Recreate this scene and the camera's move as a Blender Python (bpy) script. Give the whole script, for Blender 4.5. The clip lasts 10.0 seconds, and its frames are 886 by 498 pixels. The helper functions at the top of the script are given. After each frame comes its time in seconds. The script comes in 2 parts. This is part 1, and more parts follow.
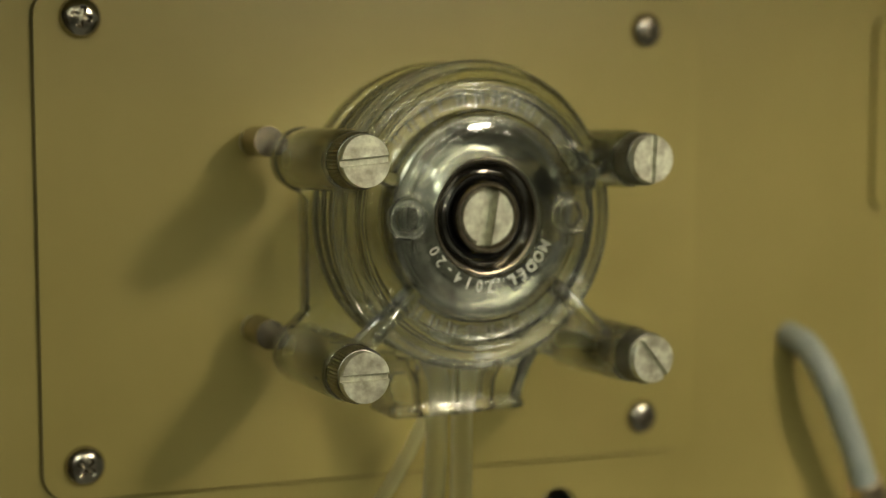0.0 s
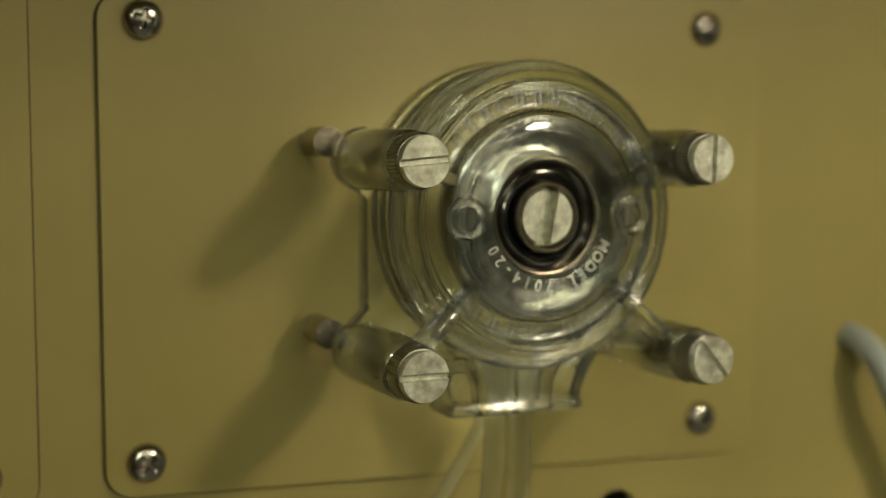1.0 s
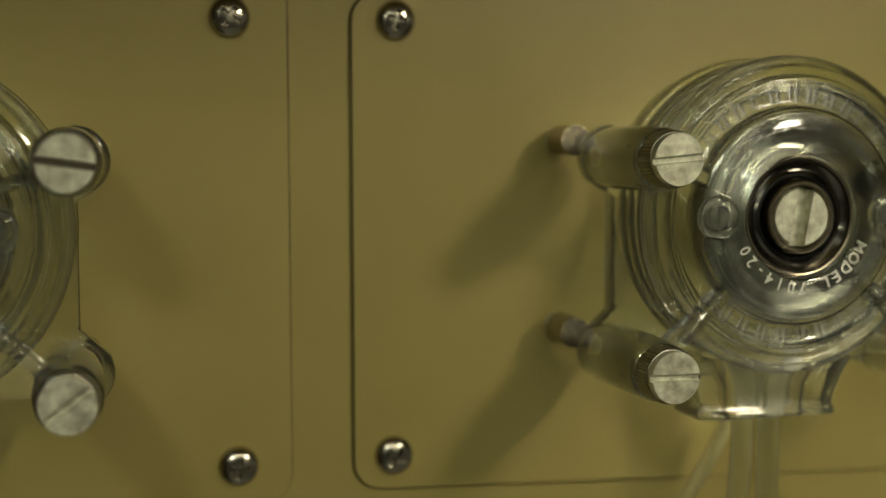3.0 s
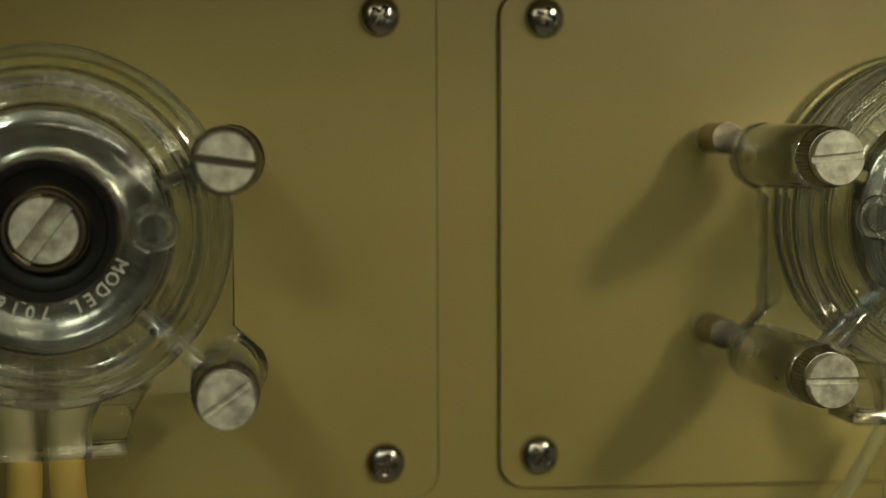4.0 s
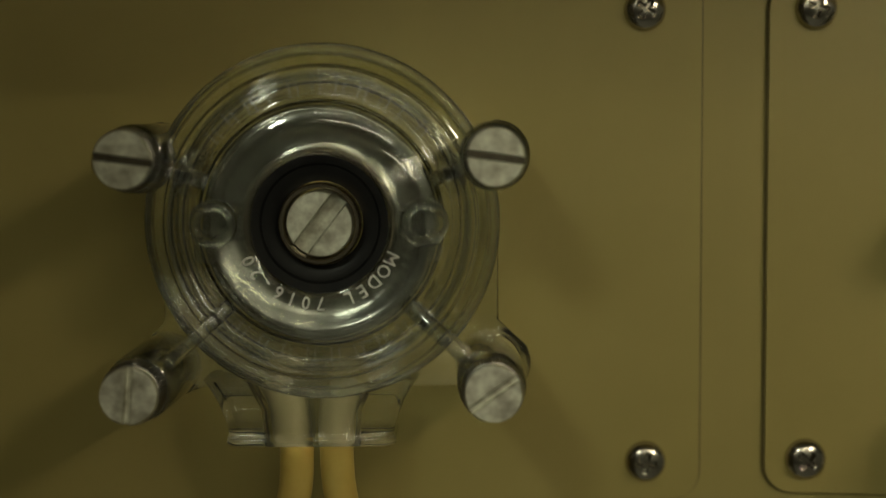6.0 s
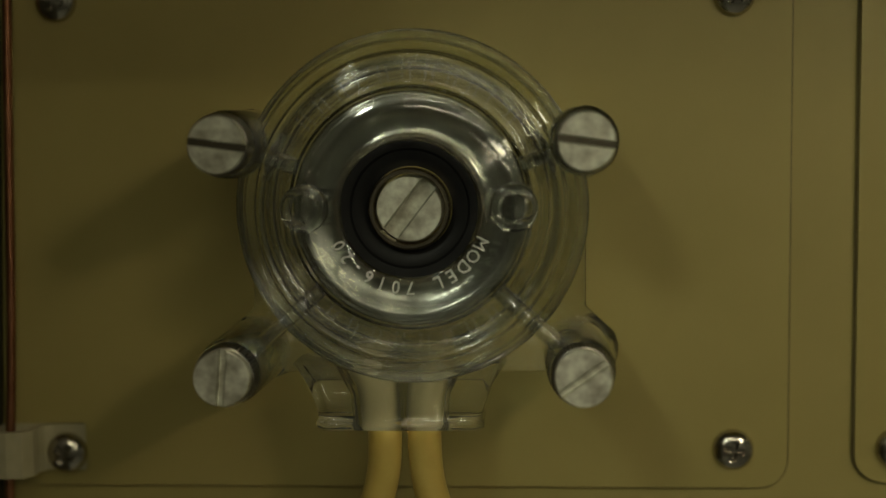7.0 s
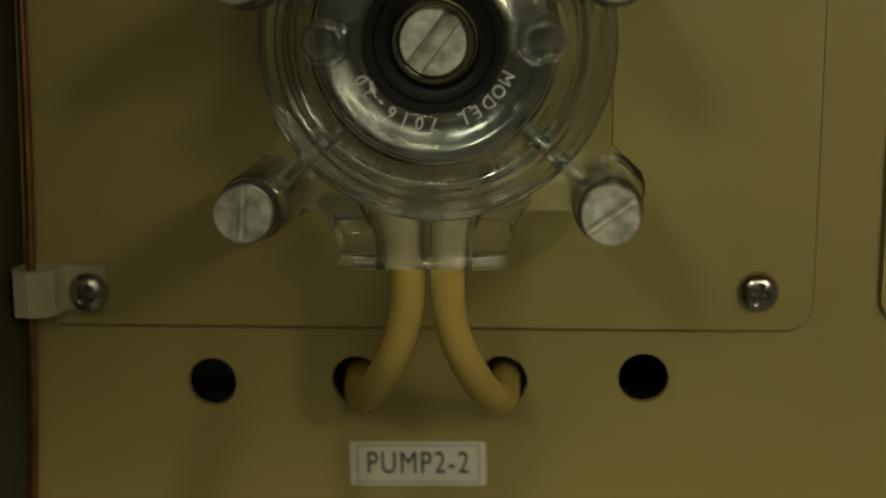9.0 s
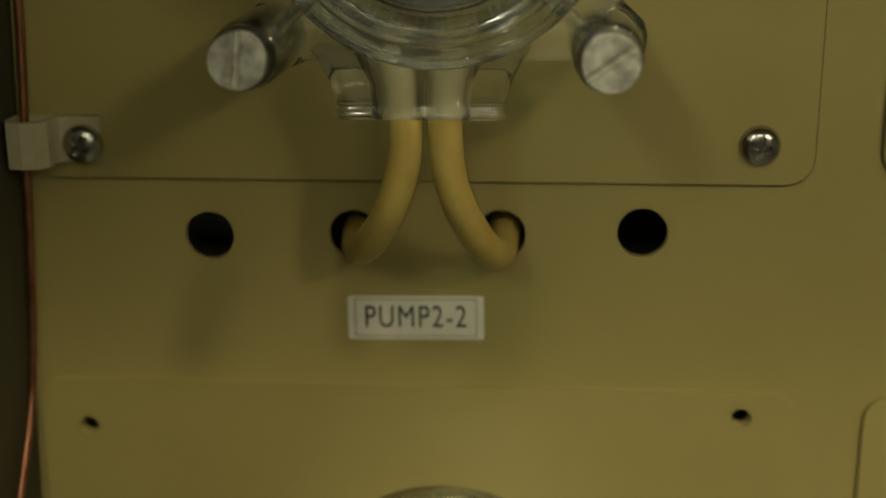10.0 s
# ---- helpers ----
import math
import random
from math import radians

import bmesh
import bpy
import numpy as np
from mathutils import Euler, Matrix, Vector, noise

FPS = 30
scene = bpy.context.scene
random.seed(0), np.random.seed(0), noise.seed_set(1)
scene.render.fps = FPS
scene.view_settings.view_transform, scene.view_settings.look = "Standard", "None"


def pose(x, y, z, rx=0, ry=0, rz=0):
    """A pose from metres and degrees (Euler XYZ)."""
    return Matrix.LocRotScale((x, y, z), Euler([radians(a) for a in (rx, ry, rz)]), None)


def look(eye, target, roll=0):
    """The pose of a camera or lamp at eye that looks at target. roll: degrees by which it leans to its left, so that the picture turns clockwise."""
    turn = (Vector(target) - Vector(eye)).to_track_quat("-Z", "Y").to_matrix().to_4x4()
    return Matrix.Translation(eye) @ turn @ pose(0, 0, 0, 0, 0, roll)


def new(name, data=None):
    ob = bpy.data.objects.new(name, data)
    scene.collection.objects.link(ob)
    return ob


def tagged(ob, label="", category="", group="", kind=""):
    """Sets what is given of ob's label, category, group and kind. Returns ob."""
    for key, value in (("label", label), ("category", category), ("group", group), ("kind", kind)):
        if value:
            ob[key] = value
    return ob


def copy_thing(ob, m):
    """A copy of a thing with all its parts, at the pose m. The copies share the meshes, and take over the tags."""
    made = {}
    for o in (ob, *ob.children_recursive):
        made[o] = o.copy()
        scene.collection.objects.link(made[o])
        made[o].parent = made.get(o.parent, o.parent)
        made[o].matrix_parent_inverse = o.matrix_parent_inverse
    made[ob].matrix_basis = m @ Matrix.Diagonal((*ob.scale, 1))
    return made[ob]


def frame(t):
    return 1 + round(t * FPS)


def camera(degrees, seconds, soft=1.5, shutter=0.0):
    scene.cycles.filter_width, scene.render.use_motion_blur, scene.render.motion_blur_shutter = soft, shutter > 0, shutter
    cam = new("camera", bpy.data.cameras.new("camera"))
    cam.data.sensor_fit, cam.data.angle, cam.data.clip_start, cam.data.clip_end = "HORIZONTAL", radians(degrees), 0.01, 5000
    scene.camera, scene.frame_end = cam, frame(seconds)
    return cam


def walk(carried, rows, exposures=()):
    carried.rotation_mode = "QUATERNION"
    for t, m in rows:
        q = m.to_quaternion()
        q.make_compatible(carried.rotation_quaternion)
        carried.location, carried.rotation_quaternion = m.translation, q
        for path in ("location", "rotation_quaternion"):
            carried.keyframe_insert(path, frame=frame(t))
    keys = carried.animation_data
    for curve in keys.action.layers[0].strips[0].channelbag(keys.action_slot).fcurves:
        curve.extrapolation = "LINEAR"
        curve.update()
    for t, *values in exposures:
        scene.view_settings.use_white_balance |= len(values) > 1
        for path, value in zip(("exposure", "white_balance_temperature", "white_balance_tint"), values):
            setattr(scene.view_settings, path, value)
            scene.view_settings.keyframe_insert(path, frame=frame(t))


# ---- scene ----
cam = camera(36.6, 10.0, 1.1)
ZP = 1.30  # height of the middle of the pumps above the floor
ROWS = [
    (0, 0.0467, -0.2955, 0.0254, -25.78, -4.66, -0.03),
    (0.5, 0.0463, -0.2958, 0.0253, -25.04, -4.63, 0.04),
    (1, 0.0454, -0.2953, 0.0252, -23.51, -4.62, 0.07),
    (1.5, 0.0442, -0.2946, 0.0251, -21.35, -4.62, 0.2),
    (2, 0.0428, -0.2939, 0.025, -18.95, -4.65, 0.16),
    (2.5, 0.0406, -0.2935, 0.0247, -16.92, -4.58, 0.15),
    (4, 0.0309, -0.2906, 0.0248, -9.62, -4.64, 0.26),
    (4.5, 0.0294, -0.2896, 0.0245, -7.3, -4.6, 0.33),
    (5, 0.0282, -0.2897, 0.0243, -4.47, -4.61, 0.43),
    (5.5, 0.0265, -0.2896, 0.0245, -1.79, -4.69, 0.43),
    (6, 0.0248, -0.2898, 0.0246, 0.36, -4.73, 0.46),
    (7.5, 0.0195, -0.2908, 0.0213, 3.82, -5.35, 0.57),
    (8, 0.0193, -0.2899, 0.0202, 3.91, -6.86, 0.57),
    (8.5, 0.019, -0.2881, 0.0195, 3.9, -8.94, 0.49),
    (9, 0.0188, -0.2865, 0.0182, 3.93, -10.95, 0.46),
    (9.5, 0.0193, -0.2849, 0.0164, 4.02, -13.69, 0.32),
    (10, 0.0197, -0.2847, 0.0137, 4.1, -16.43, 0.28),
]
walk(cam, [(t, pose(x, y, z + ZP, 90 + pitch, roll, yaw)) for t, x, y, z, yaw, pitch, roll in ROWS],
     [(0, 0.0), (2.5, -0.05), (4, -0.21), (5.5, -0.38), (7.5, -0.54), (8.5, -0.56), (9.3, -0.42), (10, -0.25)])
cam.data.dof.use_dof = True
cam.data.dof.focus_distance = 0.264
cam.data.dof.aperture_fstop = 8.0

# ---- light ----
world = bpy.data.worlds.new("world")
scene.world = world
world.use_nodes = True
world.node_tree.nodes["Background"].inputs[0].default_value = (0.9, 0.95, 1.0, 1)
world.node_tree.nodes["Background"].inputs[1].default_value = 0.05


def round_lamp(x, y, z, watts, size, colour, aim, spread=180):
    """A round ceiling downlight turned towards the panel."""
    d = bpy.data.lights.new("round_lamp", "AREA")
    d.shape, d.size, d.energy, d.color, d.spread = "DISK", size, watts, colour, radians(spread)
    ob = new("round_lamp", d)
    ob.matrix_world = look((x, y, z), aim)
    return ob


def fill_strip(x, y, z, watts, length, width, colour, turn=0, tilt=0):
    """An added, unseen strip light, under the ceiling or tilted towards the panel."""
    d = bpy.data.lights.new("fill_strip", "AREA")
    d.shape, d.size, d.size_y, d.energy, d.color = "RECTANGLE", length, width, watts, colour
    ob = new("fill_strip", d)
    ob.matrix_world = pose(x, y, z, tilt, 0, turn)
    return ob


WARM, GREENISH = (1.0, 0.89, 0.62), (0.95, 1.0, 0.74)
AIM = (0.27, 0, ZP - 0.18)
round_lamp(0.46, -0.60, ZP + 0.29, 0.31, 0.10, WARM, (0.30, 0, ZP), 80)
round_lamp(-0.80, -2.24, ZP + 1.20, 7.6, 0.26, GREENISH, AIM)
round_lamp(0.38, -0.90, ZP + 1.20, 7.2, 0.18, WARM, AIM)
round_lamp(-1.00, -0.97, ZP + 1.20, 5.8, 0.18, GREENISH, AIM)
# fill strips out of view, added for soft light and streaks on the plastic
for x, y, z, w, turn, tilt in ((0.35, -0.9, 1.24, 1, 0, 0), (-1.1, -1.5, 1.24, 1, 90, 0), (1.5, -1.5, 1.24, 1.2, 90, 0), (0.35, -1.9, 1.22, 3, 0, 40),
                               (0.35, -2.7, 1.1, 2.5, 0, 62), (-1.6, -2.2, 0.7, 2.6, -38, 70), (1.6, -2.9, 0.85, 1.9, 0, 68), (0.9, -3.0, 0.5, 1.5, 0, 76)):
    fill_strip(x, y, ZP + z, w, 1.2, 0.03, (1.0, 0.95, 0.64), turn, tilt)


# ---- materials ----
def material(name):
    m = bpy.data.materials.new(name)
    m.use_nodes = True
    nt = m.node_tree
    return m, nt, nt.nodes["Principled BSDF"]


def link_noise(nt, scale, detail=3.0, coord="Object", stretch=None):
    tc = nt.nodes.new("ShaderNodeTexCoord")
    n = nt.nodes.new("ShaderNodeTexNoise")
    n.inputs["Scale"].default_value, n.inputs["Detail"].default_value = scale, detail
    if stretch:
        mp = nt.nodes.new("ShaderNodeMapping")
        mp.inputs["Scale"].default_value = stretch
        nt.links.new(tc.outputs[coord], mp.inputs[0])
        nt.links.new(mp.outputs[0], n.inputs[0])
    else:
        nt.links.new(tc.outputs[coord], n.inputs[0])
    return n


def ramp(nt, fac, a, b, lo=0.3, hi=0.7):
    r = nt.nodes.new("ShaderNodeValToRGB")
    r.color_ramp.elements[0].position, r.color_ramp.elements[1].position = lo, hi
    r.color_ramp.elements[0].color, r.color_ramp.elements[1].color = (*a, 1), (*b, 1)
    nt.links.new(fac, r.inputs[0])
    return r.outputs[0]


def bump(nt, bsdf, fac, strength, dist):
    b = nt.nodes.new("ShaderNodeBump")
    b.inputs["Strength"].default_value, b.inputs["Distance"].default_value = strength, dist
    nt.links.new(fac, b.inputs["Height"])
    nt.links.new(b.outputs[0], bsdf.inputs["Normal"])


def surface(name, a, b, rough=0.4, metal=0.0, scale=60, lo=0.3, hi=0.7, fine=900, bumped=0.1, dist=0.0001, rough_to=None, stretch=None):
    """Two colours mixed by large stains, roughness by a fine grain, and a fine relief."""
    m, nt, p = material(name)
    n1 = link_noise(nt, scale, 5)
    n2 = link_noise(nt, fine, 2, stretch=stretch)
    nt.links.new(ramp(nt, n1.outputs[0], a, b, lo, hi), p.inputs["Base Color"])
    r2 = rough if rough_to is None else rough_to
    nt.links.new(ramp(nt, n1.outputs[0], (rough,) * 3, (r2,) * 3, lo, hi), p.inputs["Roughness"])
    p.inputs["Metallic"].default_value = metal
    if bumped:
        bump(nt, p, n2.outputs[0], bumped, dist)
    return m


def clear(name, tint, rough, through_share, ior=1.57):
    """Clear moulded plastic: refracting, with a share of light that goes straight through."""
    m, nt, p = material(name)
    n1 = link_noise(nt, 140, 3)
    p.inputs["Base Color"].default_value = (*tint, 1)
    p.inputs["Transmission Weight"].default_value = 1.0
    p.inputs["IOR"].default_value = ior
    p.inputs["Coat Weight"].default_value, p.inputs["Coat Roughness"].default_value, p.inputs["Coat IOR"].default_value = 1.0, 0.075, 1.65
    nt.links.new(ramp(nt, n1.outputs[0], (rough,) * 3, (rough + 0.03,) * 3, 0.5, 0.8), p.inputs["Roughness"])
    tr = nt.nodes.new("ShaderNodeBsdfTransparent")
    mix = nt.nodes.new("ShaderNodeMixShader")
    mix.inputs[0].default_value = through_share
    nt.links.new(p.outputs[0], mix.inputs[1])
    nt.links.new(tr.outputs[0], mix.inputs[2])
    nt.links.new(mix.outputs[0], nt.nodes["Material Output"].inputs[0])
    n2 = link_noise(nt, 520, 1)
    mixed = nt.nodes.new("ShaderNodeMath")
    mixed.operation = "MULTIPLY_ADD"
    mixed.inputs[1].default_value = 0.12
    nt.links.new(n2.outputs[0], mixed.inputs[0])
    nt.links.new(n1.outputs[0], mixed.inputs[2])
    bump(nt, p, mixed.outputs[0], 0.2, 0.0005)
    return m


PAINT = surface("beige_enamel", (0.355, 0.295, 0.100), (0.415, 0.345, 0.122), 0.42, 0, 14, fine=1400, bumped=0.12, dist=0.00008, rough_to=0.5)
PLATE = surface("beige_enamel_plate", (0.365, 0.303, 0.104), (0.425, 0.355, 0.126), 0.36, 0, 18, fine=1400, bumped=0.12, dist=0.00008, rough_to=0.46)
CLEAR = clear("clear_polycarbonate", (0.915, 0.93, 0.89), 0.006, 0.05, 1.6)
STEEL = surface("bright_steel", (0.42, 0.39, 0.34), (0.52, 0.49, 0.43), 0.12, 1, 240, fine=1800, bumped=0.06, dist=0.00005, rough_to=0.24)
NICKEL = surface("worn_nickel", (0.46, 0.44, 0.35), (0.88, 0.89, 0.78), 0.50, 1, 480, fine=3000, bumped=0.3, dist=0.00005, rough_to=0.62)
DARKSTEEL = surface("dark_steel", (0.20, 0.19, 0.17), (0.30, 0.29, 0.26), 0.3, 1, 300, fine=1800, bumped=0.15, dist=0.00005)
MIRROR = surface("mirror_dish_steel", (0.54, 0.55, 0.52), (0.68, 0.69, 0.65), 0.10, 1, 200, fine=1800, bumped=0.1, dist=0.00005, rough_to=0.2)
RING = surface("polished_dark_steel", (0.24, 0.23, 0.22), (0.32, 0.31, 0.29), 0.1, 1, 200, fine=1800, bumped=0.05, dist=0.00005, rough_to=0.2)
BLACK = surface("black_rubber", (0.006, 0.006, 0.007), (0.011, 0.011, 0.011), 0.4, 0, 300, fine=2500, bumped=0.2, dist=0.00005)
BLACK.node_tree.nodes["Principled BSDF"].inputs["Specular IOR Level"].default_value = 0.25
BRONZE = surface("brown_steel", (0.30, 0.26, 0.20), (0.40, 0.35, 0.28), 0.25, 1, 500, fine=1800, bumped=0.1, dist=0.00005)
SATIN = surface("satin_aluminium", (0.56, 0.57, 0.54), (0.66, 0.67, 0.63), 0.42, 1, 300, fine=2500, bumped=0.2, dist=0.00005, rough_to=0.52)
WHITEINK = surface("white_ink", (0.74, 0.74, 0.70), (0.80, 0.80, 0.76), 0.5, 0, 900, bumped=0)
BLACKINK = surface("black_ink", (0.015, 0.015, 0.015), (0.03, 0.03, 0.03), 0.5, 0, 900, bumped=0)
TAPE = surface("label_tape", (0.78, 0.76, 0.64), (0.84, 0.82, 0.71), 0.35, 0, 300, bumped=0.05)
TUBE = surface("amber_rubber_tubing", (0.45, 0.32, 0.075), (0.55, 0.42, 0.12), 0.42, 0, 120, fine=1500, bumped=0.15, dist=0.0001)
TUBE.node_tree.nodes["Principled BSDF"].inputs["Subsurface Weight"].default_value = 0.25
TUBE.node_tree.nodes["Principled BSDF"].inputs["Subsurface Radius"].default_value = (0.003, 0.002, 0.001)
PALETUBE = surface("pale_tube_rubber", (0.22, 0.185, 0.095), (0.29, 0.25, 0.14), 0.4, 0, 160, fine=1500, bumped=0.15, dist=0.0001)
FROST = clear("frosted_polycarbonate", (0.96, 0.97, 0.94), 0.24, 0.0)
MILKY = clear("milky_tubing", (0.86, 0.90, 0.86), 0.45, 0.35, 1.4)
HOSE = surface("grey_white_hose", (0.34, 0.38, 0.38), (0.42, 0.46, 0.45), 0.35, 0, 200, bumped=0.05)
COPPER = surface("copper", (0.30, 0.13, 0.07), (0.42, 0.20, 0.11), 0.32, 1, 260, fine=1500, bumped=0.1, dist=0.00005, rough_to=0.5)
BRASS = surface("pale_brass", (0.72, 0.56, 0.40), (0.80, 0.66, 0.50), 0.3, 1, 300, bumped=0.1, dist=0.00005)
NYLON = surface("natural_nylon", (0.40, 0.36, 0.22), (0.48, 0.44, 0.29), 0.45, 0, 200, bumped=0.1)
EDGELINE = surface("dull_brown_edge", (0.14, 0.115, 0.05), (0.20, 0.165, 0.07), 0.6, 0, 90, fine=900, bumped=0.2)
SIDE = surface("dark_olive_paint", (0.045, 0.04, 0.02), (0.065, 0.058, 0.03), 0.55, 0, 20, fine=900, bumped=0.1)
ROOM = surface("room_paint", (0.27, 0.27, 0.25), (0.33, 0.33, 0.31), 0.7, 0, 3, fine=80, bumped=0.1, dist=0.001)
FLOOR = surface("grey_floor", (0.20, 0.20, 0.19), (0.26, 0.26, 0.24), 0.5, 0, 5, fine=60, bumped=0.1, dist=0.001)


# ---- mesh helpers (millimetres: x to the right, d out of the panel, z up) ----
def mm(x, d, z):
    return Vector((x / 1000, -d / 1000, z / 1000))


def part(name, bm, mat, parent=None, label="", smooth=True):
    bmesh.ops.recalc_face_normals(bm, faces=bm.faces[:])
    me = bpy.data.meshes.new(name)
    bm.to_mesh(me)
    bm.free()
    me.materials.append(mat)
    for p in me.polygons:
        p.use_smooth = smooth
    if smooth:
        me.set_sharp_from_angle(angle=radians(80 if mat in (CLEAR, MILKY) else 38))
    ob = new(name, me)
    ob.parent = parent
    if label:
        ob["label"] = label
    return ob


def loops(bm, rings, close=True):
    """Joins rings of as many points each into a skin; close also joins the last to the first."""
    vs = [[bm.verts.new(p) for p in r] for r in rings]
    n = len(vs[0])
    pairs = list(zip(vs, vs[1:])) + ([(vs[-1], vs[0])] if close else [])
    for a, b in pairs:
        for i in range(n):
            j = (i + 1) % n
            bm.faces.new((a[i], a[j], b[j], b[i]))
    return vs


def circle(r, d, n=64, cx=0.0, cz=0.0):
    return [mm(cx + r * math.cos(2 * math.pi * i / n), d, cz + r * math.sin(2 * math.pi * i / n)) for i in range(n)]


def ring_at(pts, d):
    return [mm(x, d, z) for x, z in pts]


def lathe(profile, n=64, cx=0.0, cz=0.0, ring=True, bm=None):
    """A turned body round the axis d from (radius, depth) pairs; ring: the profile closes on itself, else both ends are capped."""
    bm = bm or bmesh.new()
    vs = loops(bm, [circle(r, d, n, cx, cz) for r, d in profile], ring)
    if not ring:
        bm.faces.new(vs[0])
        bm.faces.new(list(reversed(vs[-1])))
    return bm


def prism(bm, pts, d0, d1):
    """A solid from an outline in x, z between two depths."""
    a = [bm.verts.new(mm(x, d0, z)) for x, z in pts]
    b = [bm.verts.new(mm(x, d1, z)) for x, z in pts]
    bm.faces.new(a)
    bm.faces.new(list(reversed(b)))
    for i in range(len(pts)):
        j = (i + 1) % len(pts)
        bm.faces.new((a[i], b[i], b[j], a[j]))


def rounded(x0, z0, x1, z1, r, n=6):
    pts = []
    for cx, cz, a0 in ((x1 - r, z1 - r, 0), (x0 + r, z1 - r, 90), (x0 + r, z0 + r, 180), (x1 - r, z0 + r, 270)):
        for i in range(n + 1):
            a = radians(a0 + 90 * i / n)
            pts.append((cx + r * math.cos(a), cz + r * math.sin(a)))
    return pts


def sheet(outline, holes, d0, d1, edge=0.0):
    """A flat sheet with round holes (x, z, r) through it and a slightly rounded rim."""
    bm = bmesh.new()
    fronts = []
    shapes = [outline] + [[(x + r * math.cos(2 * math.pi * i / 32), z + r * math.sin(2 * math.pi * i / 32)) for i in range(32)] for x, z, r in holes]
    for d in (d1, d0):
        edges = []
        rims = []
        for pts in shapes:
            v = [bm.verts.new(mm(x, d, z)) for x, z in pts]
            rims.append(v)
            edges += [bm.edges.new((v[i], v[(i + 1) % len(v)])) for i in range(len(v))]
        bmesh.ops.triangle_fill(bm, edges=edges, use_beauty=True)
        fronts.append(rims)
    for a, b in zip(*fronts):
        for i in range(len(a)):
            j = (i + 1) % len(a)
            bm.faces.new((a[i], a[j], b[j], b[i]))
    return bm


def pipe(points, r, n=20, steps=10, hollow=0.0):
    """A tube along a smooth line through points (mm)."""
    p = [Vector(q) for q in points]
    p = [2 * p[0] - p[1]] + p + [2 * p[-1] - p[-2]]
    line = []
    for i in range(1, len(p) - 2):
        for k in range(steps):
            t = k / steps
            a, b, c, d = p[i - 1:i + 3]
            line.append(0.5 * (2 * b + (c - a) * t + (2 * a - 5 * b + 4 * c - d) * t * t + (3 * b - a - 3 * c + d) * t ** 3))
    line.append(p[-2])
    side = Vector((1, 0, 0))
    rings = []
    for i, q in enumerate(line):
        tan = (line[min(i + 1, len(line) - 1)] - line[max(i - 1, 0)]).normalized()
        side = (side - tan * side.dot(tan)).normalized()
        up = tan.cross(side)
        rings.append([mm(*(q + r * (side * math.cos(2 * math.pi * k / n) + up * math.sin(2 * math.pi * k / n)))) for k in range(n)])
    bm = bmesh.new()
    vs = loops(bm, rings, False)
    bm.faces.new(vs[0])
    bm.faces.new(list(reversed(vs[-1])))
    return bm


def thing(name, x, z, label, category, group="", kind=""):
    ob = new(name)
    ob.empty_display_size = 0.01
    ob.matrix_world = Matrix.Translation((x / 1000, 0, ZP + z / 1000))
    return tagged(ob, label, category, group, kind)


def slotted(bm, r, d_floor, d_top, width, angle, cx=0.0, cz=0.0, bevel=0.35):
    """The two raised halves beside the slot of a screw's face."""
    for s in (0, 1):
        pts = []
        a0 = math.asin(width / 2 / r)
        for i in range(25):
            a = a0 + (math.pi - 2 * a0) * i / 24
            pts.append((r * math.cos(a), r * math.sin(a)))
        rot_ = radians(angle + 180 * s)
        turn = lambda q, k=1.0: (cx + k * (q[0] * math.cos(rot_) - q[1] * math.sin(rot_)), cz + k * (q[0] * math.sin(rot_) + q[1] * math.cos(rot_)))
        mid = (0, sum(q[1] for q in pts) / 25)
        inner = [(mid[0] + (q[0] - mid[0]) * (1 - bevel / r), mid[1] + (q[1] - mid[1]) * (1 - bevel / r)) for q in pts]
        rings = [[mm(turn(q)[0], d_floor, turn(q)[1]) for q in pts], [mm(turn(q)[0], d_top - bevel, turn(q)[1]) for q in pts], [mm(turn(q)[0], d_top, turn(q)[1]) for q in inner]]
        vs = loops(bm, rings, False)
        bm.faces.new(vs[0])
        bm.faces.new(list(reversed(vs[-1])))


# ---- room ----
def slab(name, x0, x1, y0, y1, z0, z1, mat, label, category):
    bm = bmesh.new()
    bmesh.ops.create_cube(bm, size=1)
    bmesh.ops.scale(bm, vec=(x1 - x0, y1 - y0, z1 - z0), verts=bm.verts)
    bmesh.ops.translate(bm, vec=((x0 + x1) / 2, (y0 + y1) / 2, (z0 + z1) / 2), verts=bm.verts)
    return tagged(part(name, bm, mat, None, "", False), label, category, kind="structure")


slab("floor", -2.2, 2.6, -3.2, 0.4, -0.1, 0, FLOOR, "plain grey laboratory floor", "floor")
slab("ceiling", -2.2, 2.6, -3.2, 0.4, ZP + 1.28, ZP + 1.38, ROOM, "plain pale ceiling", "ceiling")
slab("wall_west", -2.3, -2.2, -3.2, 0.4, 0, ZP + 1.28, ROOM, "plain pale side wall", "wall")
slab("wall_east", 2.6, 2.7, -3.2, 0.4, 0, ZP + 1.28, ROOM, "plain pale side wall", "wall")
slab("wall_south", -2.2, 2.6, -3.3, -3.2, 0, ZP + 1.28, ROOM, "plain pale wall behind the camera", "wall")
slab("wall_north", -2.2, 2.6, 0.06, 0.16, 0, ZP + 1.28, ROOM, "plain wall behind the equipment panel", "wall")

C1 = 180.8          # the second pump stands this far along
PITCH = -164.5      # the lower row of plates
holes = [(x, z, 5.6) for x, z in ((-54.0, -68.6), (-21.2, -67.8), (11.6, -67.4), (42.8, -66.5))]
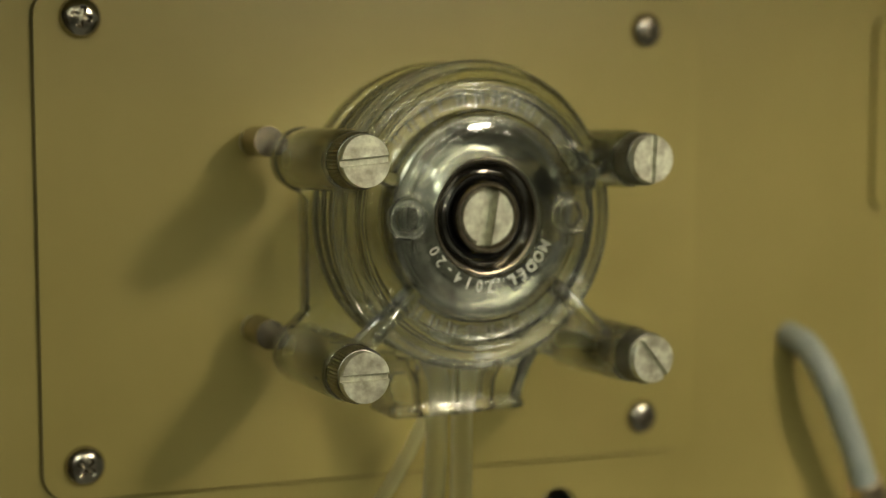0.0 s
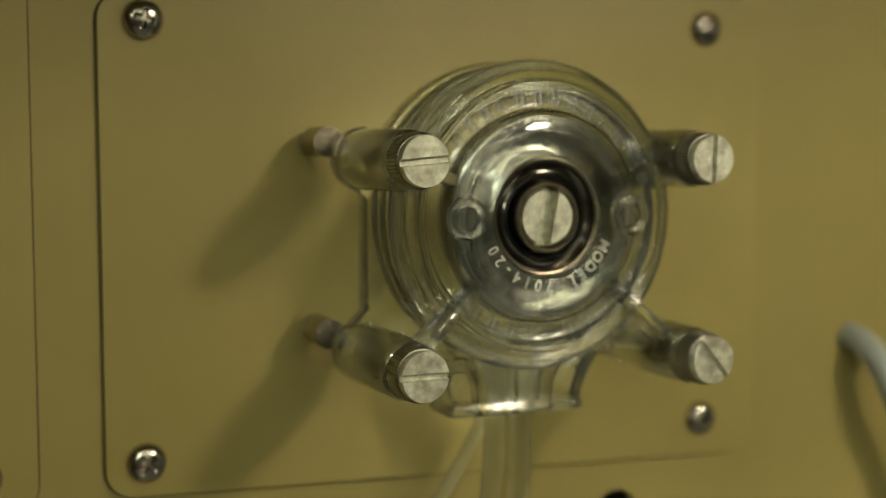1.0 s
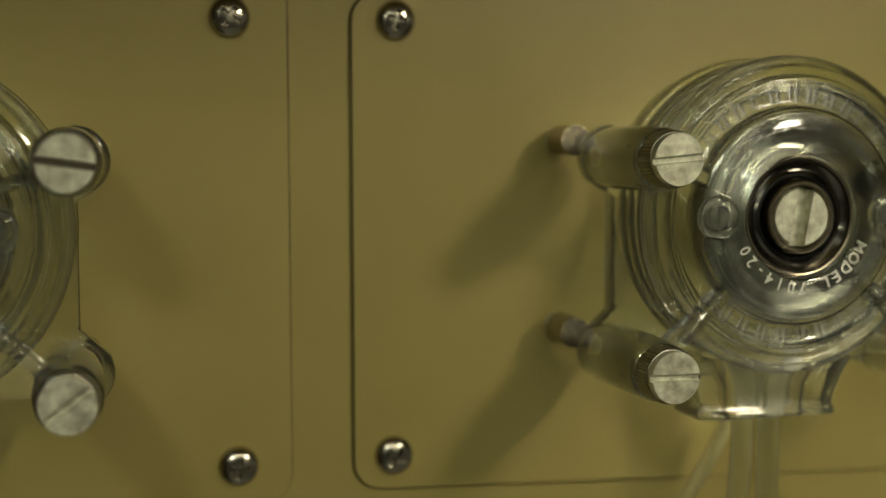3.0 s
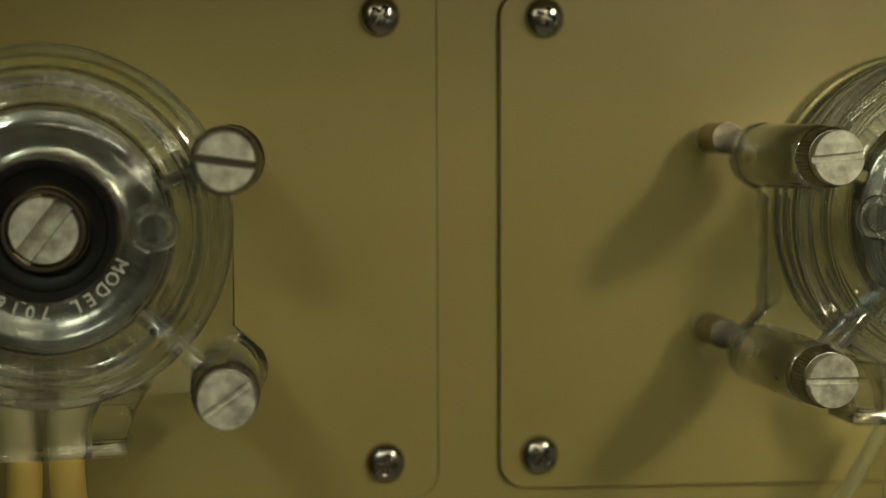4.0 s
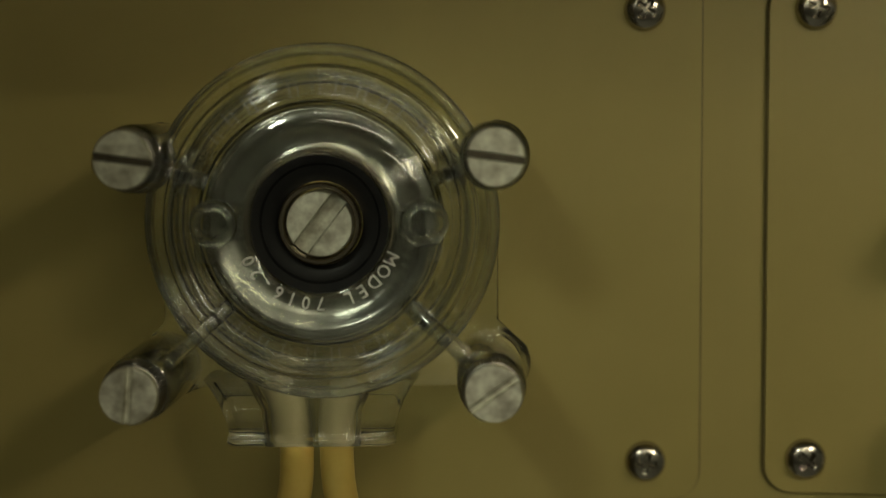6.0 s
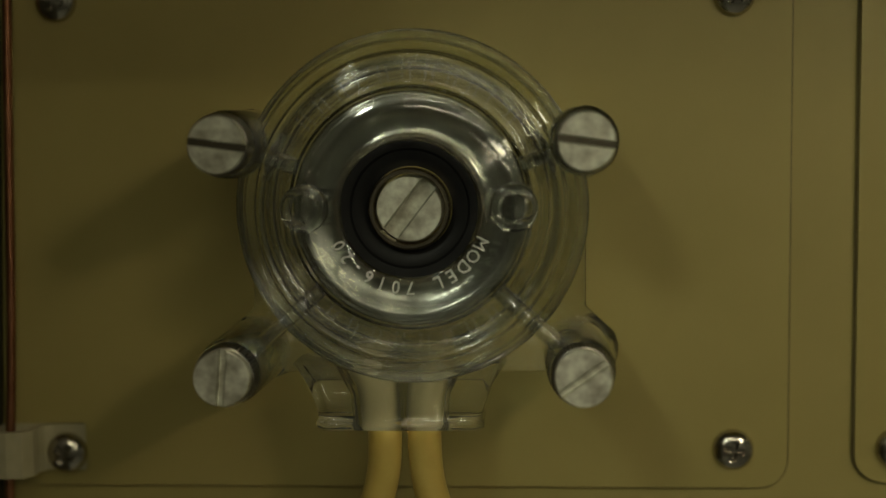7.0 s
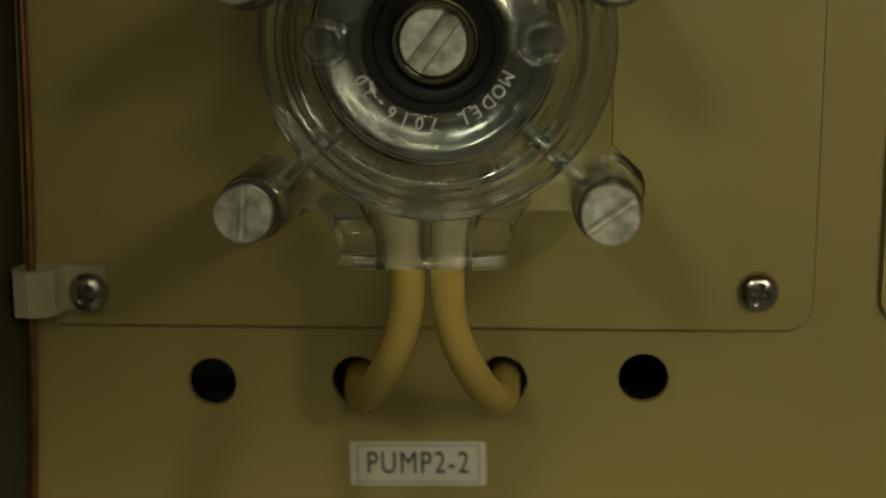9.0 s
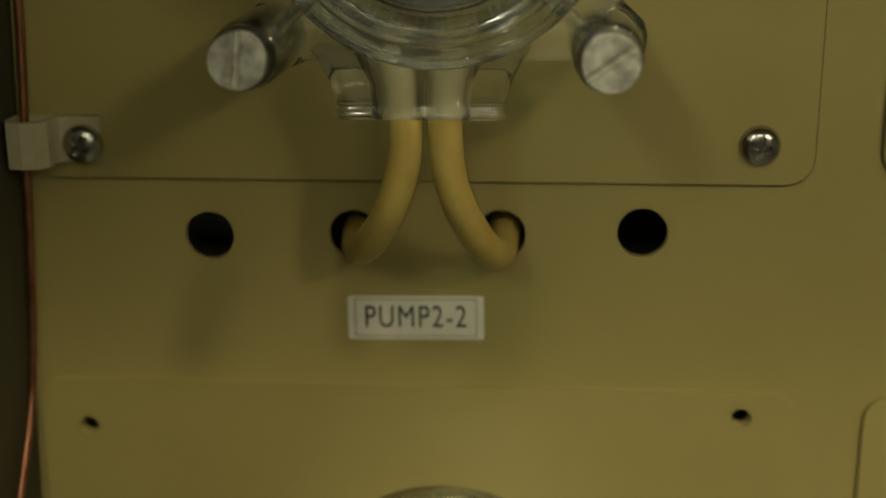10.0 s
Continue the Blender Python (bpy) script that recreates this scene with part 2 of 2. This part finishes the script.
holes += [(C1 + x, z - 4.5, 5.6) for x, z, r in holes] + [(299, -30, 3.9), (-85, -115.2, 2.0), (66.5, -109.4, 2.0)]
panel = sheet([(-125, -700), (900, -700), (900, 500), (-125, 500)], holes, -3.2, -1.6)
wall_panel = part("wall_panel", panel, PAINT, None, "", False)
wall_panel.location.z = ZP
tagged(wall_panel, "olive-beige enamelled metal equipment panel with round holes", "panel", kind="structure")


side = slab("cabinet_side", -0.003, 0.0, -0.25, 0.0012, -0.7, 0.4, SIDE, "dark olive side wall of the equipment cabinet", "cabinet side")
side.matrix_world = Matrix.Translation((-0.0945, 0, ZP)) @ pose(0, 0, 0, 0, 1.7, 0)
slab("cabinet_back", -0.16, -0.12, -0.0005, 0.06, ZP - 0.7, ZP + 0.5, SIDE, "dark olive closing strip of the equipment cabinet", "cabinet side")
# ledge out of view, its depth set to keep high lamps off the upper panel
slab("shade_ledge", -0.0955, 0.9, -0.150, -0.0005, ZP + 0.128, ZP + 0.131, PAINT, "unseen beige ledge added to shade the upper equipment panel", "ledge")


# ---- plates and their screws ----
def mounting_plate(x, z, plate_holes=(), left=-92.6, taper=0.0, edged=True):
    lean = lambda pts: [(px, pz * (1 + taper * (px + 7) / 86)) for px, pz in pts]
    rim = lean(rounded(left, -55, 78.6, 61, 6))
    ob = part("mounting_plate", sheet(rim, plate_holes, -1.6, 0), PLATE, None, "", False)
    ob.location = (x / 1000, 0, ZP + z / 1000)
    if edged:
        # narrow brown line that follows the plate's rim
        bm = bmesh.new()
        wide = lean(rounded(left - 0.55, -55.55, 79.15, 61.55, 6.55))
        snug = lean(rounded(left - 0.02, -55.02, 78.62, 61.02, 6.02))
        loops(bm, [ring_at(wide, -1.58), ring_at(wide, -1.4), ring_at(snug, -0.9), ring_at(snug, -1.58)], True)
        part("edge_line", bm, EDGELINE, ob, "thin dull brown line round the plate")
    return tagged(ob, "beige enamelled sheet-metal mounting plate with rounded corners", "plate", "mounting plates")


mounting_plate(0, 0)
mounting_plate(C1 + 5.6, -1.0, (), -93.3, 0.045)
low = [(-85, -115.2 - PITCH, 2.3), (66.5, -109.4 - PITCH, 2.3)]
mounting_plate(0, PITCH, low, -96.2, 0.0, False)
mounting_plate(C1 + 5.6, PITCH, edged=False)
narrow = part("mounting_plate", sheet(rounded(328, 5, 420, 61, 5), (), -1.6, 0), PLATE, None, "", False)
narrow.location.z = ZP
tagged(narrow, "short beige enamelled plate beside the hose", "plate", "mounting plates")


def dome_mesh():
    """A pan-head screw with a cross recess."""
    bm = bmesh.new()
    R, N, K = 4.5, 48, 22
    rings = []
    for k in range(K):
        r = R * (1 - k / K)
        row = []
        for i in range(N):
            a = 2 * math.pi * i / N
            x, z = r * math.cos(a), r * math.sin(a)
            h = 0.5 + 2.4 * math.sqrt(max(0.0, 1 - (r / R) ** 2.3))
            u, w = abs(x), abs(z)
            arm = min(max(0.0, 0.62 - min(u, w)) / 0.25, 1) * min(max(0.0, 2.3 - max(u, w)) / 0.5, 1)
            row.append(mm(x, h - 1.5 * arm, z))
        rings.append(row)
    vs = loops(bm, [circle(R, 0.02, N)] + rings, False)
    bm.faces.new(vs[-1])
    return bm


screw = tagged(part("panel_screw", dome_mesh(), STEEL), "bright domed steel panel screw with a cross recess", "screw", "panel screws")
SCREWS = [(-80.0, 52.4, 20), (66.3, 51.6, 35), (66.8, -46.4, 10), (-80.4, -47.2, 30),
          (C1 - 78.0, 51.6, 15), (C1 + 67.2, 54.0, 50), (C1 + 67.2, -48.3, 5), (C1 - 79.0, -46.1, 40)]
for i, (x, z, turn) in enumerate(SCREWS):
    m = Matrix.Translation((x / 1000, 0, ZP + z / 1000)) @ pose(0, 0, 0, 0, turn, 0)
    if i == 0:
        screw.matrix_world = m
    elif i == 3:
        clip_screw = copy_thing(screw, m @ Matrix.Translation((0, -0.0014, 0)))
    else:
        copy_thing(screw, m)

# ---- pump heads ----
AX = 8.8                       # the shaft's height above the middle of the four thumbscrews
SX, SZ = 33.6, 21.2
OX = -3.0                      # the outlet sits a little to one side
N = 192


def outline(inset=0.0, square=True):
    """The housing's outline round the shaft: a disc, two flat sides and four bosses."""
    ts = np.arange(0, 62, 0.05)
    pts = []
    for i in range(N):
        a = 2 * math.pi * i / N
        x, z = ts * math.cos(a), AX + ts * math.sin(a)
        ok = (np.hypot(x, z - AX) < 34.4 - inset) & (np.abs(x) < 34.4 - inset)
        ok |= (np.abs(x) < 34.2 - inset) & (z < 18) & (z > -20)
        if square:
            for sx in (-1, 1):
                for sz in (-1, 1):
                    ok |= np.hypot(x - sx * SX, z - sz * SZ) < 7.2 - inset
            ok |= (np.abs(x) < 33 - inset) & (z > -26 + inset) & (z < 0)
        t = ts[ok].max()
        pts.append((t * math.cos(a), AX + t * math.sin(a)))
    return pts


KNOWN = {}


def outlines(inset):
    if inset not in KNOWN:
        KNOWN[inset] = outline(inset)
    return KNOWN[inset]


def letters(text, radius, height, a0, a1, d):
    """Upright letters round the shaft, their feet towards it."""
    bm = bmesh.new()
    for i, ch in enumerate(text):
        if ch == " ":
            continue
        cu = bpy.data.curves.new("glyph", "FONT")
        cu.body, cu.align_x, cu.size, cu.extrude, cu.resolution_u, cu.offset = ch, "CENTER", height * 1.38, 0.03, 2, 0.02
        ob = bpy.data.objects.new("glyph", cu)
        me = bpy.data.meshes.new_from_object(ob)
        a = radians(a0 + (a1 - a0) * i / (len(text) - 1))
        out = Vector((math.cos(a), math.sin(a)))
        run = Vector((out.y, -out.x))
        old = len(bm.verts)
        bm.from_mesh(me)
        bm.verts.ensure_lookup_table()
        for v in bm.verts[old:]:
            x, y, z = v.co
            q = out * (radius + y) + run * (x * 0.92)
            v.co = mm(q.x, d + z, AX + q.y)
        bpy.data.objects.remove(ob)
        bpy.data.curves.remove(cu)
        bpy.data.meshes.remove(me)
    return bm


def pump(x, z, text, label, slot, slots, wide_seal=True, shifts=((0, 0), (-1.0, 0), (0, 0), (-1.6, 0))):
    p = thing("pump_head", x, z, label, "pump", "pump heads")
    rb = 14.6 if wide_seal else 12.8
    # rear housing with its cavity
    bm = bmesh.new()
    cav = [circle(r, d, N, 0, AX) for r, d in ((26.6, 33.9), (27.4, 33.2), (26.4, 18.4), (25.6, 17.6), (10.0, 17.6), (9.2, 17.0), (9.2, 14.0))]
    # a flat-sided flange at the back, then three rounded rings in front of it
    steps = [ring_at(outlines(q), d) for q, d in ((0.9, 14.0), (0.3, 14.4), (0.0, 15.2), (0.0, 18.2), (0.3, 19.0), (1.2, 19.4))]
    for k in range(43):
        d = 19.6 + 14.3 * k / 42
        steps.append(circle(33.6 - 2.9 * (1 - abs(math.sin(math.pi * (d - 19.6) / 4.767)) ** 0.6), d, N, 0, AX))
    loops(bm, steps + cav, True)
    part("rear_housing", bm, CLEAR, p).visible_shadow = False
    # front cover with its nose
    prof = [(33.0, 34.0), (33.9, 34.3), (34.0, 35.0), (33.5, 35.6), (32.4, 35.8), (32.0, 36.2), (31.8, 37.0), (31.3, 37.5), (30.2, 37.7), (29.7, 38.0), (29.5, 38.7), (29.0, 39.2), (28.4, 39.2),
            (27.9, 38.6), (27.4, 36.6), (26.9, 36.2), (24.0, 36.2), (23.4, 36.5), (23.1, 37.2), (23.1, 39.0), (22.8, 39.6), (21.9, 40.0), (21.5, 40.3), (21.2, 40.8), (20.7, 41.1), (13.5, 41.2), (12.95, 40.9),
            (12.9, 40.3), (13.3, 39.9), (16.4, 39.8), (17.0, 39.2), (22.0, 39.2), (22.4, 38.7), (22.5, 35.0), (22.9, 34.3), (26.6, 34.3), (27.2, 34.1)]
    part("front_cover", lathe(prof, 128, 0, AX), CLEAR, p).visible_shadow = False
    # added metal dish; stands in for the silvery reflections inside the clear nose
    part("mirror_dish", lathe([(rb + 0.3, 29.0), (rb + 0.3, 36.9), (15.6, 36.5), (16.6, 36.5), (17.6, 36.75), (18.4, 37.15), (19.2, 37.6), (19.8, 38.0), (20.4, 38.25), (20.9, 38.2), (21.5, 37.8), (21.9, 37.2), (22.1, 36.3), (22.1, 29.0)], 96, 0, AX), MIRROR, p, "polished dish added behind the cover to imitate its inner reflections")
    # bosses that carry the thumbscrews, with a collar at the back
    for i, (sx, sz) in enumerate(((-1, 1), (1, 1), (-1, -1), (1, -1))):
        bx, bz = sx * SX + shifts[i][0], sz * SZ + shifts[i][1]
        part("boss", lathe([(6.0, 16.4), (6.7, 17.0), (6.9, 18.4), (6.4, 44.2), (5.8, 45.2), (2.6, 45.2), (2.6, 16.4)], 40, bx, bz), CLEAR, p)
        ox, oz = (35.0 if sx > 0 else -37.0 if wide_seal else -40.2), bz + (2.0 if wide_seal else 3.8)
        stud = part("standoff", lathe([(3.4, 13.2), (3.4, 3.2)], 28, ox, oz, False), BRONZE, p, "brownish steel standoff")
        # the highlight on the standoff's end, made as a small pale cylinder
        part("bright_foot", lathe([(2.6, 3.1), (2.9, 2.9), (2.9, 0.5), (2.7, 0.05)], 28, ox, oz, False), TAPE, stud, "small pale foot, coloured bright for the standoff's end highlight")
        # thumbscrew
        bm = bmesh.new()
        rings = []
        for r, d, k in ((4.6, 45.3, 0), (5.5, 45.6, 0), (5.8, 46.0, 1), (5.8, 50.3, 1), (5.4, 50.9, 0), (5.25, 51.0, 0)):
            rings.append([mm(bx + (r - k * 0.34 * (j % 2)) * math.cos(2 * math.pi * j / 96), d, bz + (r - k * 0.34 * (j % 2)) * math.sin(2 * math.pi * j / 96)) for j in range(96)])
        vs = loops(bm, rings, False)
        bm.faces.new(vs[0])
        bm.faces.new(list(reversed(vs[-1])))
        knob = part("thumbscrew", bm, DARKSTEEL, p, "knurled steel thumbscrew")
        part("shank", lathe([(2.3, 17.0), (2.3, 45.3)], 24, bx, bz, False), SATIN, knob, "plain steel screw shank inside the clear boss")
        part("slot_floor", lathe([(5.2, 51.0), (5.2, 52.5 if wide_seal and sz > 0 else 51.9)], 64, bx, bz, False), BRONZE if wide_seal and sz > 0 else NICKEL, knob, "brown tarnished floor of the slot" if wide_seal and sz > 0 else "")
        bm = bmesh.new()
        slotted(bm, 5.25, 51.85, 53.0, 1.2, slots[i], bx, bz)
        part("slotted_face", bm, NICKEL, knob, "dull pale nickel face with a straight slot")
        # rib from the nose to the boss
        a = math.atan2(bz - AX, bx)
        ro, ri = math.hypot(bx, bz - AX) - 4.4, 22.6
        u, w = (math.cos(a), math.sin(a)), (-math.sin(a), math.cos(a))
        bm = bmesh.new()
        rings = []
        for r, top in ((ri, 41.0), (ri + 0.8, 41.8), (ro - 0.8, 43.4), (ro, 43.2)):
            rings.append([mm(u[0] * r + w[0] * q, d, AX + u[1] * r + w[1] * q) for q, d in ((-1.5, 36.4), (1.5, 36.4), (1.3, top - 0.3), (0.9, top), (-0.9, top), (-1.3, top - 0.3))])
        vs = loops(bm, rings, False)
        bm.faces.new(vs[0])
        bm.faces.new(list(reversed(vs[-1])))
        part("rib", bm, CLEAR, p)
    # two ears with holes
    for s in (-1, 1):
        prof = [(4.6, 41.15), (4.6, 42.0), (4.2, 42.7), (3.6, 42.9), (2.9, 42.7), (2.5, 42.1), (2.5, 41.15)]
        part("ear", lathe(prof, 40, s * 19.6, AX + 0.2), CLEAR, p)
        bm = bmesh.new()
        prism(bm, rounded(s * 20.9 - 2.2, AX - 7.0, s * 20.9 + 2.2, AX - 3.6, 0.8, 3), 41.15, 42.4)
        part("ear_lug", bm, CLEAR, p)
    # outlet block
    bm = bmesh.new()
    rings = []
    for z_, hw, d0, d1 in ((-22.0, 21.0, 19.4, 34.4), (-24.0, 19.6, 19.4, 34.4), (-26.0, 18.4, 19.6, 34.2), (-28.5, 17.4, 19.8, 34.0), (-31.0, 16.5, 19.8, 33.8), (-33.0, 16.2, 19.8, 33.6),
                           (-33.3, 16.6, 19.4, 34.0), (-34.6, 16.7, 19.2, 34.2), (-35.0, 16.3, 19.6, 33.8)):
        rings.append([mm(q[0] + OX, q[1], z_) for q in rounded(-hw, d0, hw, d1, 2.6, 5)])
    vs = loops(bm, rings, False)
    low_in = []
    for z_, hw, d0, d1 in ((-35.0, 9.8, 22.0, 31.4), (-34.4, 9.2, 22.4, 31.0), (-28.0, 9.8, 22.2, 31.2), (-22.0, 13.0, 22.0, 31.4)):
        low_in.append([mm(q[0] + OX, q[1], z_) for q in rounded(-hw, d0, hw, d1, 2.6, 5)])
    vi = loops(bm, low_in, False)
    for a_, b_ in ((vs[-1], vi[0]), (vi[-1], vs[0])):
        for i in range(len(a_)):
            j = (i + 1) % len(a_)
            bm.faces.new((a_[i], a_[j], b_[j], b_[i]))
    part("outlet", bm, CLEAR, p).visible_shadow = False
    bm = bmesh.new()
    prism(bm, [(OX - 0.6, -34.2), (OX + 0.6, -34.2), (OX + 0.6, -22.8), (OX - 0.6, -22.8)], 24.0, 30.4)
    part("outlet_web", bm, CLEAR, p, "", False)
    # raised maker's marks on the cover: plain bars
    rng = random.Random(5)
    for a0, a1, count, r0, r1 in ((140, 42, 11, 24.0, 27.6), (222, 318, 10, 23.8, 27.2)):
        for i in range(count):
            bm = bmesh.new()
            a = radians(a0 + (a1 - a0) * i / (count - 1))
            u, w = Vector((math.cos(a), math.sin(a))), Vector((math.sin(a), -math.cos(a)))
            bars = [(-1.0, -0.6, r0 + 0.5 * rng.random(), r1)]
            if rng.random() < 0.75:
                bars.append((0.5, 0.9, r0, r1 - 0.6 * rng.random()))
            for q0, q1, lo_, hi_ in bars:
                pts = [u * lo_ + w * q0, u * lo_ + w * q1, u * hi_ + w * q1, u * hi_ + w * q0]
                prism(bm, [(v.x, AX + v.y) for v in pts], 36.1, 37.5)
            part("raised_mark", bm, FROST, p, "", False).visible_shadow = False
    # bearing, shaft and its screw
    part("bearing_shell", lathe([(rb, 27.0), (rb, 39.0), (rb - 1, 39.0), (rb - 1, 27.0)], 96, 0, AX), SATIN, p, "satin steel bearing shell")
    part("bearing_lip", lathe([(rb, 39.05), (rb - 0.1, 39.5), (rb - 0.4, 39.8), (rb - 0.8, 39.7), (rb - 1, 39.05)], 96, 0, AX), BRONZE, p, "thin brownish steel lip")
    prof = [(13.5, 35.2), (13.5, 38.8), (13.0, 39.2), (11.4, 39.0), (11.0, 38.5), (9.6, 38.4), (8.0, 37.8), (7.9, 35.2)]
    if not wide_seal:
        part("bearing_ring", lathe([(11.75, 35.2), (11.75, 39.3), (11.4, 39.6), (10.9, 39.1), (10.2, 38.5), (9.6, 38.9), (9.3, 38.6), (9.3, 35.2)], 96, 0, AX), RING, p, "polished dark steel ring")
        prof = [(9.2, 35.2), (9.2, 38.2), (8.8, 38.4), (8.2, 38.0), (7.9, 37.4), (7.9, 35.2)]
    part("bearing_seal", lathe(prof, 96, 0, AX), BLACK, p, "black rubber bearing seal")
    part("shaft_collar", lathe([(7.75, 34.4), (7.75, 40.2), (7.4, 40.6), (6.9, 40.6), (6.6, 40.2), (6.6, 34.4)], 80, 0, AX), BRONZE, p, "brownish steel shaft collar")
    bm = lathe([(6.3, 20.0), (6.3, 37.6)], 64, 0, AX, False)
    slotted(bm, 6.25, 37.55, 40.5, 3.1, slot, 0, AX, 0.5)
    part("shaft_screw", bm, NICKEL, p, "slotted nickel shaft screw")
    part("lettering", letters(text, 13.7, 2.6, -26, -153, 41.25), WHITEINK, p, "white printed model number", False)
    return p


pump(0, 0, "MODEL 7016-20", "clear plastic pump head with four thumbscrews and amber tubing", 52, (-8, -8, 85, 35))
pump(C1, 0, "MODEL 7014-20", "clear plastic pump head with four thumbscrews and milky tubing", 80, (5, 88, 0, -50), False, ((0, 0), (0.2, 0), (-0.2, -0.4), (1.0, -1.6)))
pump(0, PITCH + 0.6, "MODEL 7016-20", "clear plastic pump head on the lower plate", 30, (10, 40, 70, 20))

# ---- tubing ----
def tube(name, x, line, r, mat, label):
    t = tagged(part(name, pipe(line, r, 20, 8), mat), label, "tube", "pump tubes")
    t.location = (x / 1000, 0, ZP)
    return t


AMBER = "amber rubber tube from the pump outlet into the panel"
left_tube = tube("rubber_tube", 0, [(-10.0, 27, -20.5), (-7.2, 26.8, -27), (-6.6, 26.6, -33), (-7.0, 26, -45), (-10.4, 23.5, -56), (-16, 15, -65.2), (-19.2, 6, -68.8), (-20.8, -6, -68.4), (-21, -30, -68)], 3.4, TUBE, AMBER)
right_tube = tube("rubber_tube", 0, [(4.8, 27, -20.5), (2.0, 26.8, -27), (1.4, 26.6, -33), (1.8, 26, -45), (4.0, 24.5, -54), (8.4, 17.5, -64), (11.6, 8, -69), (12.2, -6, -68), (12.0, -30, -67.5)], 3.4, TUBE, AMBER)
# thicker, paler tube ends: the outlet's magnification put into shape and colour
for owner, mid, s in ((left_tube, -7.4, -1), (right_tube, 2.2, 1)):
    part("tube_end", pipe([(mid + s * 3.4, 26.8, -20.6), (mid + s * 0.9, 26.8, -25.5), (mid, 26.8, -30), (mid, 26.8, -34.9)], 4.2), PALETUBE, owner, "pale tube end, widened to imitate magnification by the clear outlet")
PALE = "milky translucent tube from the pump outlet into the panel"
tube("milky_tube", C1, [(-9.4, 27, -20.5), (-6.4, 26.8, -27), (-5.9, 26.6, -33), (-5.8, 26, -48), (-6.2, 23, -60), (-10, 16, -69), (-16, 6, -72.4), (-19.6, -6, -72.4), (-20.8, -30, -72)], 2.5, MILKY, PALE)
tube("milky_tube", C1, [(4.2, 27, -20.5), (1.2, 26.8, -27), (0.7, 26.6, -33), (0.8, 26, -48), (1.6, 24, -61), (5, 17, -70), (9.6, 8, -73), (11.4, -6, -72), (11.6, -30, -71.5)], 2.5, MILKY, PALE)
# thin pale streak slanting from behind the outlet to the panel hole
tube("milky_tube", C1, [(-1, 11, -40), (-6, 11, -49), (-12, 11, -58), (-18, 9, -67), (-20.5, 3, -71), (-21, -20, -72.3)], 1.7, MILKY, "thin milky translucent streak slanting down behind the pump outlet")

# ---- grey hose with a fitting ----
hose = tagged(new("hose"), "grey-white flexible hose with a brass end fitting", "hose")
hose.location.z = ZP
part("hose_line", pipe([(299, -20, -29), (299.4, 0, -30), (300.8, 8, -35), (303.8, 12, -44), (308.5, 12, -54), (312.5, 12, -62), (317, 12, -73)], 3.8), HOSE, hose)
part("hose_fitting", pipe([(316.2, 12, -71), (318.6, 12, -76.5), (322, 12, -85)], 5.0), BRASS, hose, "brass hose fitting")

# ---- copper capillary and its clip ----
wire = tagged(part("copper_capillary", pipe([(-87.5, 3, 120), (-90.3, 2.4, 45), (-91.8, 2.4, -16), (-92.8, 3.2, -46), (-94.2, 3.2, -75), (-95.6, 4, -98), (-96.2, 8, -112), (-96.8, 18, -131), (-98, 26, -165)], 1.0, 12), COPPER),
              "thin bare copper capillary running down the panel edge", "capillary")
wire.location.z = ZP
bm = bmesh.new()
band = [(-76.6, 0.05), (-84.5, 0.05), (-86.8, 1.0), (-87.5, 3.2), (-87.5, 6.6), (-88.6, 8.4), (-91, 9.0), (-93.4, 8.6), (-94.6, 7.0), (-94.6, 2.0), (-93.4, 0.7), (-90, 0.3)]
inner = [(-76.6, 1.3), (-83.6, 1.3), (-85.4, 2.0), (-86.1, 3.6), (-86.0, 7.4), (-87.6, 9.8), (-91, 10.4), (-94.2, 9.8), (-95.3, 7.4), (-95.3, 1.4), (-93.8, 0.05), (-90, 0.05)]
loops(bm, [[mm(x, d, z) for x, d in pts] for pts, z in ((band, -51.2), (band, -41.0), (inner, -41.0), (inner, -51.2))], True)
clip = tagged(part("cable_clip", bm, NYLON, None, "", False), "cream nylon clip holding the copper capillary", "clip")
clip.location.z = ZP

# ---- label ----
tag = tagged(new("label_sticker"), "white label-tape sticker with black printed letters", "label")
tag.matrix_world = Matrix.Translation((-0.0075, 0.0016, ZP - 0.0873)) @ pose(0, 0, 0, 0, -0.9, 0)
part("tape", sheet(rounded(-15.5, -5.2, 15.5, 5.2, 0.6, 3), (), 0.0, 0.12), TAPE, tag, "", False)
cu = bpy.data.curves.new("glyph", "FONT")
cu.body, cu.align_x, cu.size, cu.extrude, cu.space_character, cu.offset = "PUMP2-2", "CENTER", 7.4, 0.01, 1.14, 0.0
ob = bpy.data.objects.new("glyph", cu)
me = bpy.data.meshes.new_from_object(ob)
bm = bmesh.new()
bm.from_mesh(me)
xs = [v.co.x for v in bm.verts]
k = 23.0 / (max(xs) - min(xs))
for v in bm.verts:
    v.co = mm((v.co.x - (max(xs) + min(xs)) / 2) * k, 0.16 + v.co.z, v.co.y - 2.2)
bpy.data.objects.remove(ob)
part("printed_word", bm, BLACKINK, tag, "", False)
bm = bmesh.new()
for x0, z0, x1, z1 in ((-13.9, -4.5, -13.7, 4.5), (13.7, -4.5, 13.9, 4.5), (-13.7, 4.3, 13.7, 4.5), (-13.7, -4.5, 13.7, -4.3)):
    prism(bm, [(x0, z0), (x1, z0), (x1, z1), (x0, z1)], 0.11, 0.15)
part("printed_frame", bm, DARKSTEEL, tag, "thin grey printed border", False)
